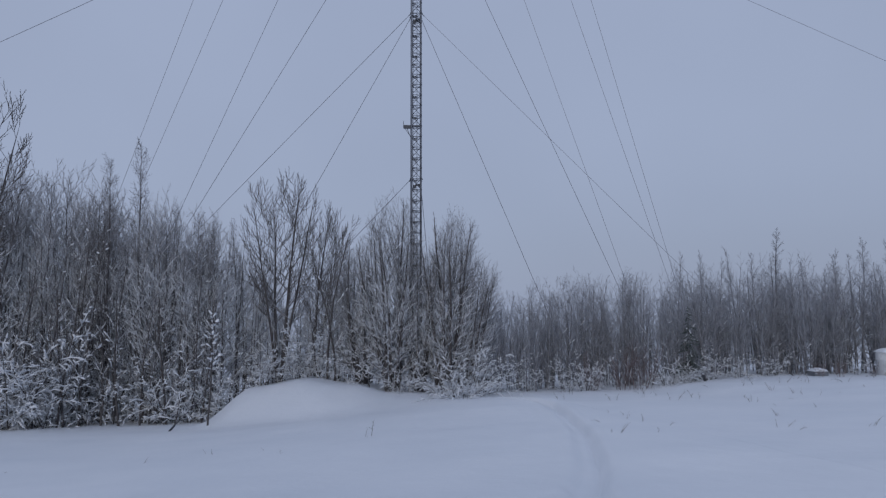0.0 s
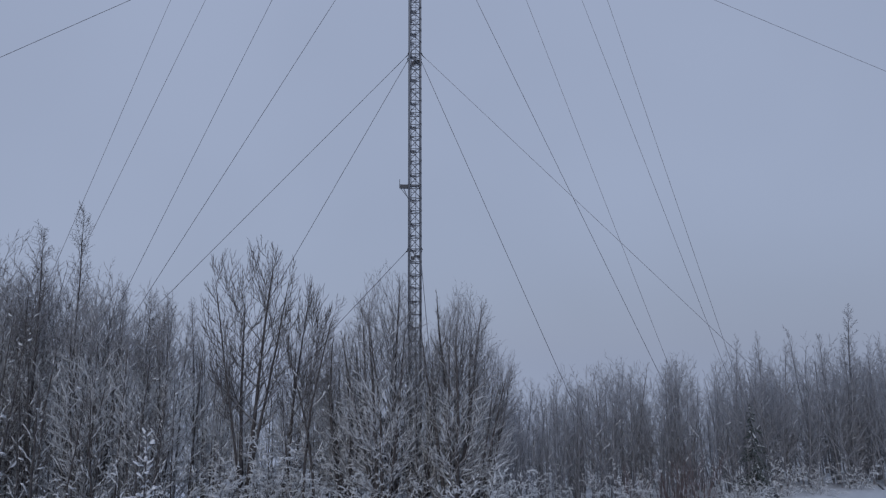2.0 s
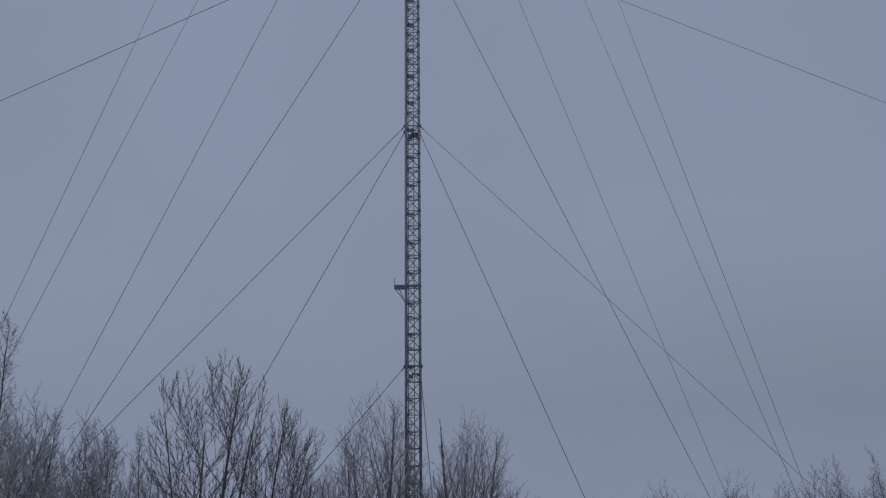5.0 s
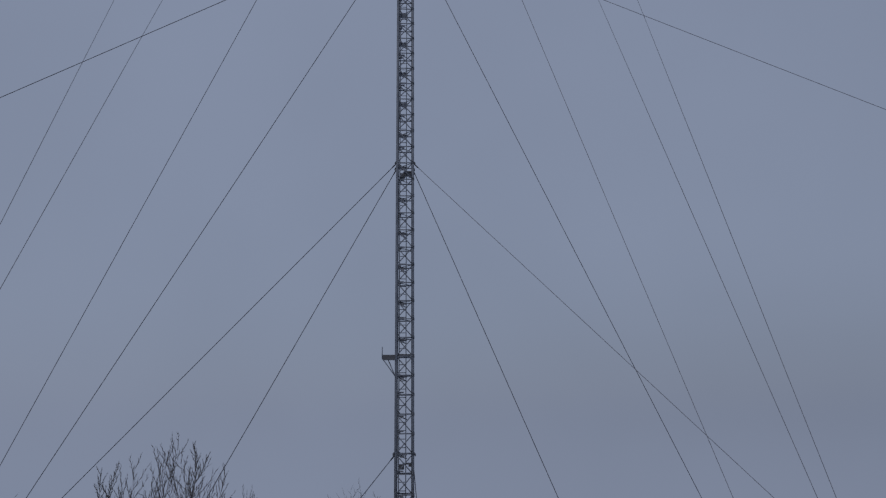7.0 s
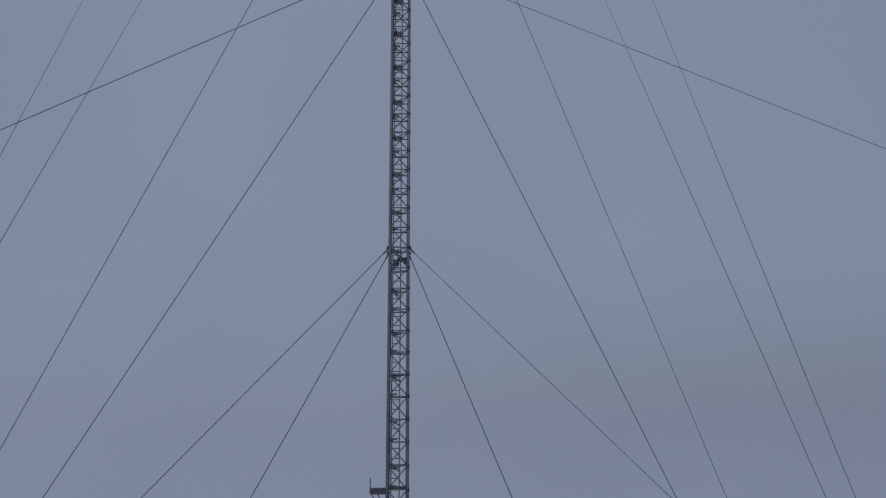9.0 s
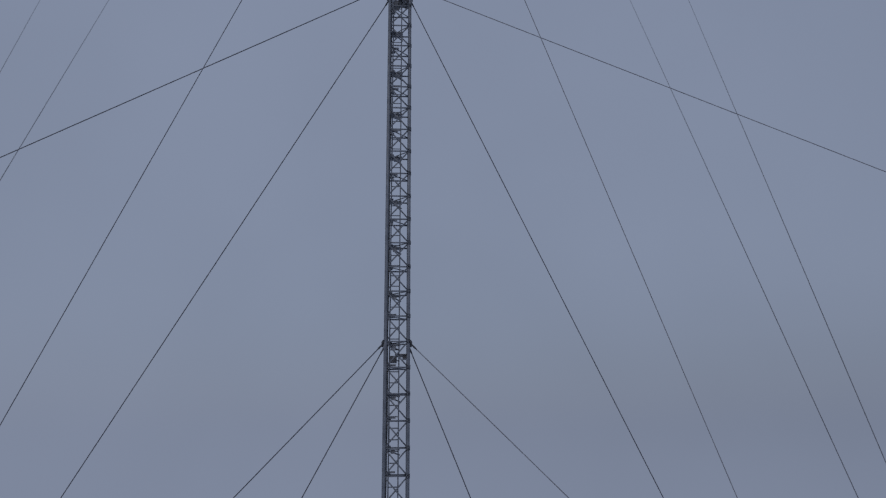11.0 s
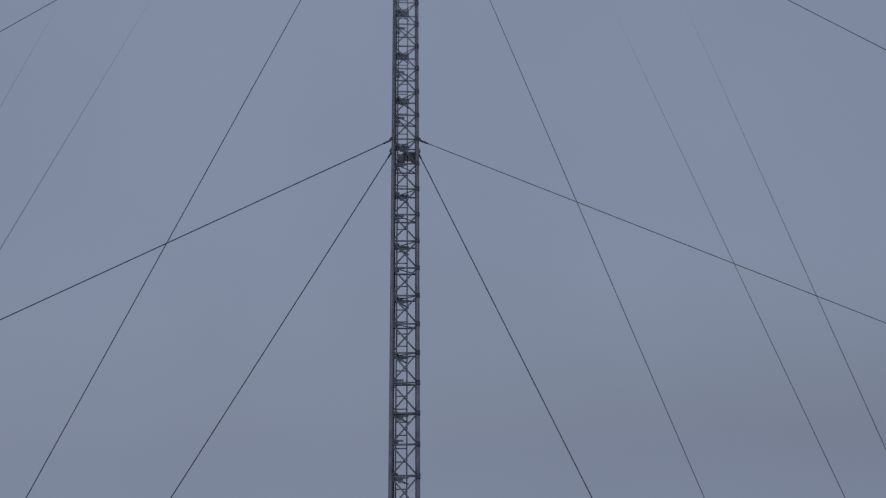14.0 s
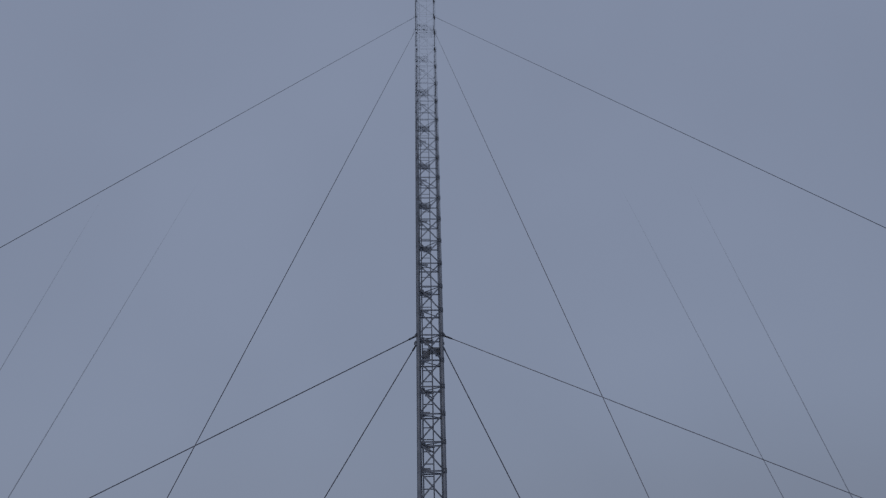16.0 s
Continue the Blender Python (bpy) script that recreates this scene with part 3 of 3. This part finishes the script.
NEAR = (BARK, TWIG_HIGH, LOAD, TWIG)
BARE = (BARK, TWIG_FINE, LOAD, TWIG_MID)
DARK = (BARK, LIMB, LOAD, TWIG)
HOAR_HAZED = (FAR_BARK, FAR_TWIG, LOAD)
PICK = random.Random(11)
KINDS = {
    "alder": (lambda k: tree("alder_tree", "tall bare alder with dark limbs sweeping upright into a rounded crown", "tree", "", 5 + k, spec(
        stems=4, splay=13, foot=0.14, height=13.2, girth=0.13, steps=(10, 10, 7, 2), count=(18, 11, 6), first=(0.26, 0.15, 0.15), angle=(48, 32, 26), ratio=(0.60, 0.42, 0.30),
        rise=(0.03, 0.075, 0.11, 0.10), shape=lambda s: 1.0, load=0.10, load_top=7, wobble=(0.02, 0.045, 0.06, 0.08), least=0.0125, thin=0.55, spread=0.4,
        dome=(8.4, 3.1, 5.3), even=0.8, skirt=0.25), BARE), 2),
    "clump": (lambda k: tree("willow_clump", "bare many-stemmed willow clump with snow on its lower twigs", "tree", "willow clumps before the mast", 21 + k, spec(
        stems=10, splay=15, foot=0.55, height=12.4, girth=0.165, steps=(10, 6, 4, 1), count=(26, 6, 5), first=(0.10, 0.12, 0.1), angle=(36, 32, 32), ratio=(0.22, 0.42, 0.44),
        rise=(0.035, 0.065, 0.06, 0.04), wobble=(0.03, 0.06, 0.09, 0.1), shape=lambda s: 1.1, load=0.9, load_top=8, lump=0.62, flat=0.35, least=0.0105, thin=0.5, spread=1.4,
        dome=(5.7, 2.6, 6.8), skirt=0.52), DARK), 3),
    "birch": (lambda k: tree("birch_tree", "slender bare birch with fine drooping twigs", "tree", "birches in the thicket", 41 + k, spec(
        height=16.4, girth=0.085, steps=(10, 6, 3, 1), count=(64, 10, 6), first=(0.2, 0.1, 0.1), angle=(42, 38, 36), ratio=(0.14, 0.40, 0.5), rise=(0.02, 0.07, 0.0, -0.05),
        wobble=(0.03, 0.07, 0.09, 0.1), shape=lambda s: 1.25 - 0.9 * s, load=0.06, load_top=6, splay=3, least=0.0065, thin=0.40, dome=None), BARE), 3),
    "stem": (lambda k: tree("young_alder", "thin bare young alder with rime and patches of snow", "tree", "thicket of young alders", 61 + k, spec(
        stems=4, splay=8, foot=0.8, height=11.6, girth=0.07, even=0.8, steps=(8, 4, 2, 1), count=(22, 6, 5), first=(0.05, 0.12, 0.06), angle=(35, 31, 30), ratio=(0.20, 0.44, 0.48),
        rise=(0.025, 0.075, 0.07, 0.05), wobble=(0.03, 0.06, 0.08, 0.08), shape=lambda s: 1.1, load=0.9, load_top=9.0, lump=0.6, flat=0.3, least=0.011, thin=0.5, spread=1.0,
        dome=(6.1, 2.0, 6.4), skirt=0.72), NEAR), 7),
    "pole": (lambda k: tree("dark_sapling", "dark thin bare trunk at the front of the thicket", "tree", "dark trunks of the thicket", 221 + k, spec(
        height=9.0, girth=0.075, steps=(10, 5, 3, 1), count=(22, 6, 4), first=(0.22, 0.12, 0.1), angle=(40, 34, 34), ratio=(0.17, 0.42, 0.5), rise=(0.02, 0.07, 0.03, 0.02),
        wobble=(0.05, 0.07, 0.09, 0.1), shape=lambda s: 1.1 - 0.4 * s, load=0.30, load_top=9, lump=1.5, splay=9, least=0.009, skirt=0.4), BARE), 3),
    "bush": (lambda k: tree("snowy_bush", "snow-laden leafless bush with arching twigs", "bush", "snow-laden bushes", 81 + k, spec(
        stems=7, splay=34, foot=0.5, height=4.2, girth=0.028, steps=(6, 4, 2, 1), count=(9, 5, 2), first=(0.12, 0.12, 0.1), angle=(42, 44, 40), ratio=(0.40, 0.46, 0.5),
        rise=(-0.03, -0.14, -0.16, -0.1), wobble=(0.10, 0.16, 0.20, 0.15), load=0.9, load_top=12, lump=1.1, flat=0.3, least=0.009), (BARK, TWIG, LOAD)), 4),
    "far": (lambda k: tree("hoary_hazed_tree", "slim bare tree at the wood's edge, grey with hoarfrost and painted-in haze", "tree", "bare wood behind the field", 101 + k, spec(
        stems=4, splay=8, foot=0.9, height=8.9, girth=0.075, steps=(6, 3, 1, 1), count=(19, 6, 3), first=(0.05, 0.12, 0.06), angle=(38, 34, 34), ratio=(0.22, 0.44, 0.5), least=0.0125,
        rise=(0.03, 0.07, 0.06, 0.04), wobble=(0.04, 0.08, 0.10, 0.1), shape=lambda s: 1.05, load=0.06, load_top=5, spread=1.0, dome=(4.7, 1.8, 4.8)), HOAR_HAZED), 7),
    "brush": (lambda k: tree("red_twigged_bush", "thin reddish leafless bush standing in snow", "bush", "reddish bushes", 131 + k, spec(
        stems=14, splay=22, foot=0.5, height=3.6, girth=0.020, steps=(6, 3, 2), count=(10, 5), first=(0.2, 0.2), angle=(26, 32), ratio=(0.3, 0.5),
        rise=(0.03, 0.04, 0.03), load=0.2, load_top=4, lump=0.8, least=0.007), (RED_TWIG, RED_TWIG, LOAD)), 2),
    "bent": (lambda k: tree("bowed_bush", "bush pressed flat under a thick load of snow", "bush", "bowed bushes", 151 + k, spec(
        stems=12, splay=62, foot=0.4, height=3.2, girth=0.022, steps=(8, 5, 3), count=(12, 6), first=(0.1, 0.15), angle=(36, 42), ratio=(0.34, 0.5),
        rise=(-0.09, -0.08, -0.06), load=0.95, load_top=14, lump=1.3, flat=0.3, least=0.008), (BARK, TWIG, LOAD)), 2),
    "sapling": (lambda k: tree("snowy_sapling", "single thin sapling with snow caught in its top", "tree", "", 171, spec(
        height=6.6, girth=0.065, steps=(10, 5, 3), count=(22, 5), first=(0.5, 0.2), angle=(58, 44), ratio=(0.20, 0.5), rise=(0.0, -0.04, -0.05), wobble=(0.03, 0.14, 0.18),
        load=0.95, load_top=40, lump=2.8, splay=8, least=0.012), BARE), 1),
    "spruce": (lambda k: tree("young_spruce", "young spruce with boughs bent under snow", "tree", "", 181 + k, spec(
        height=6.4, girth=0.06, steps=(8, 5, 3), count=(64, 16), first=(0.06, 0.1), angle=(104, 44), ratio=(0.24, 0.40), rise=(0.03, -0.10, -0.06), wobble=(0.02, 0.06, 0.08),
        shape=lambda s: 1.12 - 1.05 * s, load=0.42, load_top=40, lump=2.2, least=0.038, thin=0.4, spread=0.0), (BARK, NEEDLE, LOAD)), 1),
    "slim": (lambda k: tree("slim_birch", "tall thin birch with frost and painted-in haze standing over the bare wood", "tree", "frosted birches over the wood", 191 + k, spec(
        height=10.6, girth=0.075, steps=(9, 4, 3, 1), count=(46, 8, 5), first=(0.2, 0.1, 0.1), angle=(38, 36, 36), ratio=(0.13, 0.42, 0.5), rise=(0.02, 0.05, 0.03, 0.0),
        wobble=(0.025, 0.07, 0.09, 0.1), shape=lambda s: 1.3 - 1.0 * s, load=0.03, load_top=6, splay=3, least=0.0085, thin=0.42), HOAR_HAZED), 3),
    "stalk": (lambda k: tree("dry_stalk", "dry brown weed stalk bent over in the snow", "weed", "dry stalks in the field", 201 + k, spec(
        stems=2 + k % 2, splay=24 + 16 * k, foot=0.14, height=0.85, girth=0.015, steps=(6, 2), count=(5,), first=(0.4,), angle=(44,), ratio=(0.3,), rise=(-0.06 * k, 0.0), least=0.007,
        wobble=(0.16, 0.15), load=0.3, load_top=5, lump=0.6), (STRAW, STRAW, LOAD)), 5),
}

# single trees that stand out
plant("alder", -8.6, 0.4, 1.0, 20, only=0)
plant("alder", -6.6, 1.6, 0.84, 140, 0.9, lean=5, only=1)
for x, y, size, lean in ((-5.5, -0.4, 1.12, 0), (-5.1, -0.5, 0.98, -2), (-6.1, -0.2, 0.7, -3)):
    plant("pole", x, y, size, lean=lean)
plant("clump", -1.55, -1.2, 1.0, 0, 0.95, only=0)
plant("clump", 0.25, -0.9, 0.78, 90, 0.8, only=2)
plant("clump", 1.75, -1.4, 0.95, 130, 0.92, lean=4, only=1)
plant("clump", 3.0, -0.6, 0.72, 60, 1.0, lean=9, only=2)
plant("clump", -3.4, 0.3, 0.74, 200, 0.95, lean=-4, only=2)
plant("birch", -17.6, 0.6, 1.08, lean=-2, only=0)
plant("birch", -19.4, 0.4, 1.0, only=1)
plant("birch", -11.5, 1.6, 0.74)
plant("birch", -12.8, 1.2, 0.76)
plant("birch", -14.0, 0.8, 0.8, lean=1)
plant("birch", -15.3, 1.4, 0.83)
plant("stem", -12.0, 0.6, 0.98)
for x, y, size in ((-12.4, 2.4, 0.98), (-11.4, 3.2, 0.9), (-10.7, 2.0, 0.78), (-9.9, 3.4, 0.7)):
    plant("stem", x, y, size)
plant("alder", -27.9, -1.2, 1.62, 200, only=0)
plant("stem", -4.9, 0.9, 0.62)
plant("sapling", -11.0, -7.8, 0.9)
plant("spruce", 18.0, -0.3, 0.8)
plant("slim", 26.4, 3.0, 0.98, squeeze=1.55)
plant("slim", 33.2, 4.0, 0.95, squeeze=1.5)
plant("slim", 32.4, 5.0, 0.86)
plant("slim", 17.8, 1.2, 0.82)
for x, size in ((20.0, 0.84), (21.4, 0.78), (23.0, 0.86), (24.3, 0.82), (25.3, 0.8), (28.2, 0.8), (30.0, 0.84), (31.4, 0.82), (35.0, 0.9), (14.6, 0.72), (12.3, 0.7)):
    plant("slim", x, 2.2 + 0.1 * (x % 3), size)
plant("brush", 14.4, -1.0, 1.0)
plant("brush", 13.3, -0.6, 0.85)
plant("brush", 11.2, -0.6, 0.75)
plant("bent", 17.0, -0.7, 0.75)
plant("bent", 18.2, -0.5, 0.7)
plant("bent", 3.0, -3.0, 1.15)
plant("bent", 1.9, -2.4, 0.8)
plant("bent", -1.2, -2.3, 0.6)
plant("bent", 21.3, -0.4, 0.5)
plant("bent", 2.3, -6.0, 0.95)
plant("bent", 1.5, -4.6, 0.9)
plant("bent", 16.2, -1.2, 0.7)
plant("bent", 17.3, -1.3, 0.62)
plant("bent", -25.6, -2.4, 1.8)
plant("bent", -23.7, -2.6, 1.9)
plant("bent", -21.4, -2.7, 1.25)
plant("bush", 9.6, -0.5, 0.6)
plant("bush", 10.9, -0.4, 0.7)
plant("bush", 3.6, -1.8, 0.9)
plant("bush", 4.4, -1.0, 0.8)
# the thicket
for i in range(36):
    x = -31 + 18.4 * (i + PICK.random()) / 36
    y = PICK.uniform(-0.8, 3.6)
    plant("stem", x, y, PICK.uniform(0.9, 1.08) * (1.3 if x < -20 else 1.12) * (0.95 if x > -16 else 1))
for i in range(24):
    x = -30 + 19 * (i + PICK.random()) / 24
    plant("bush", x, PICK.uniform(-1.9, 1.0), PICK.uniform(0.75, 1.35))
for x, size in ((-26.5, 1.8), (-24.6, 1.5), (-23.0, 1.9), (-20.8, 1.4)):
    plant("bush", x, -2.0, size)
for x, size in ((-23.4, 1.05), (-21.9, 0.8), (-20.6, 1.1), (-20.2, 1.0), (-18.3, 0.75), (-17.2, 1.0), (-16.1, 0.85), (-14.6, 0.95), (-13.4, 0.8), (-12.7, 0.9)):
    plant("pole", x, -2.3 + 0.05 * (x + 18), size)
for i in range(16):
    x = -29 + 17.5 * (i + PICK.random()) / 16
    plant("pole", x, PICK.uniform(-1.6, -0.6), PICK.uniform(1.0, 1.3) * (1.15 if x < -20 else 1), squeeze=0.8)
# undergrowth round the alder and the clumps
for x, y, size in ((-10.3, 1.2, 0.62), (-9.4, 2.2, 0.55), (-8.9, 1.4, 0.5), (-7.9, 1.8, 0.58), (-7.2, 1.1, 0.5), (-6.4, 2.0, 0.6), (-5.4, 1.4, 0.56), (-4.4, 1.6, 0.52), (-3.6, 0.9, 0.55)):
    plant("stem", x, y, size)
for x, y, size in ((-9.2, -0.2, 0.7), (-7.6, -0.1, 0.6), (-6.2, -0.1, 0.65), (-4.9, -0.3, 0.55), (-3.2, -1.2, 0.8), (-0.6, -2.0, 0.7)):
    plant("bush", x, y, size)
for i in range(13):
    x = -10.5 + 15.5 * (i + PICK.random()) / 13
    plant("bush", x, PICK.uniform(-0.4, 2.2), PICK.uniform(0.7, 1.35) * (0.7 if x > 2 else 1))
for i in range(9):
    x = -11 + 14 * (i + PICK.random()) / 9
    plant("stem", x, PICK.uniform(2.0, 4.5), PICK.uniform(0.36, 0.5))
# the hoary wood on the far side, with haze in its colour
for i in range(62):
    x = 3.6 + 35 * (i + PICK.random()) / 62
    y = PICK.uniform(0.4, 5.0)
    tall = 0.78 if x < 10.5 else (0.86 if x < 16 else 0.86)
    plant("far", x, y, tall * PICK.uniform(0.82, 1.1))
for i in range(18):
    x = -13 + 42 * (i + PICK.random()) / 18
    plant("far", x, PICK.uniform(5.5, 9), PICK.uniform(0.5, 0.62))
for i in range(30):
    x = 3.8 + 32 * (i + PICK.random()) / 30
    plant("far", x, PICK.uniform(1.5, 5.0), PICK.uniform(0.46, 0.6))
for i in range(9):
    x = 6 + 27 * (i + PICK.random()) / 9
    plant("bush", x, PICK.uniform(-0.2, 1.2), PICK.uniform(0.35, 0.6))
for i in range(20):
    x = 5 + 31 * (i + PICK.random()) / 20
    plant("far", x, PICK.uniform(6.5, 9.5), PICK.uniform(0.76, 0.9) * (0.88 if x < 12 else 1))
for x, y in ((27.8, 2.0), (29.4, 1.6), (30.8, 2.4), (32.2, 1.5), (33.6, 2.2), (35.0, 1.6)):
    plant("far", x, y, 0.84)
# stalks in the snow
for i in range(26):
    way, y = radians(PICK.uniform(14, 39)), PICK.uniform(-12, -1.8)
    plant("stalk", -2.3 + (y + 44) * math.tan(way), y, PICK.uniform(0.6, 1.3))
for i in range(24):
    way, y = radians(PICK.uniform(17, 39)), PICK.uniform(-26, -12)
    plant("stalk", -2.3 + (y + 44) * math.tan(way), y, PICK.uniform(0.3, 0.75))
for x, y, s in ((-2.6, -22.0, 0.95), (-5.5, -24.0, 0.3), (-4.8, -25.5, 0.25), (-6.9, -24.0, 0.35), (-7.1, -23.6, 0.3), (-8.4, -25.0, 0.3), (-11.8, -25.0, 0.3)):
    plant("stalk", x, y, s)
plant("brush", 25.6, -2.4, 0.36)
plant("brush", 26.8, -2.6, 0.40)
plant("brush", 29.3, -2.2, 0.34)

# ---- things at the edge of the wood ----
crate = tagged(new("equipment_box"), "low grey equipment box under a cap of snow", "box")
cx0, cy0 = 26.6, -0.6
cz0 = ground(cx0, cy0) - 0.04
s = Shell()
s.box((cx0 - 0.48, cy0 - 0.4, cz0 - 0.2), (cx0 + 0.48, cy0 + 0.4, cz0 + 0.38))
piece("body", s.mesh("body", GREY, False), crate)


def cap(lo, hi, base, rise):
    """A rounded cushion of snow."""
    bm = bmesh.new()
    bmesh.ops.create_grid(bm, x_segments=14, y_segments=10, size=0.5)
    for vtx in bm.verts:
        u, w = abs(vtx.co.x) * 2, abs(vtx.co.y) * 2
        h = max(0.0, (1 - u ** 2.4) * (1 - w ** 2.4)) ** 0.6
        px = lo[0] + (hi[0] - lo[0]) * (vtx.co.x + 0.5)
        py = lo[1] + (hi[1] - lo[1]) * (vtx.co.y + 0.5)
        vtx.co = Vector((px, py, base + rise * h * (1 + 0.2 * noise.noise((px * 3, py * 3, 2)))))
    me = bpy.data.meshes.new("snow_cap")
    bm.to_mesh(me)
    bm.free()
    me.materials.append(LOAD)
    me.polygons.foreach_set("use_smooth", [True] * len(me.polygons))
    return me


piece("snow_cap", cap((cx0 - 0.53, cy0 - 0.45), (cx0 + 0.53, cy0 + 0.45), cz0 + 0.35, 0.22), crate)
tank = tagged(new("storage_tank"), "upright white round tank with snow on its domed top", "tank")
tx, ty = 31.4, -0.8
tz = ground(tx, ty)
s = Shell()
ring_h = [(0.66, -0.2), (0.66, 1.0), (0.68, 1.02), (0.68, 1.08), (0.66, 1.1), (0.66, 1.4), (0.58, 1.52), (0.4, 1.6), (0.1, 1.63)]
s.tube([(tx, ty, tz + h) for _, h in ring_h], [r for r, _ in ring_h], 24, tip=False)
piece("shell", s.mesh("shell", PAINT), tank)
piece("snow_cap", cap((tx - 0.6, ty - 0.6), (tx + 0.6, ty + 0.6), tz + 1.5, 0.28), tank)
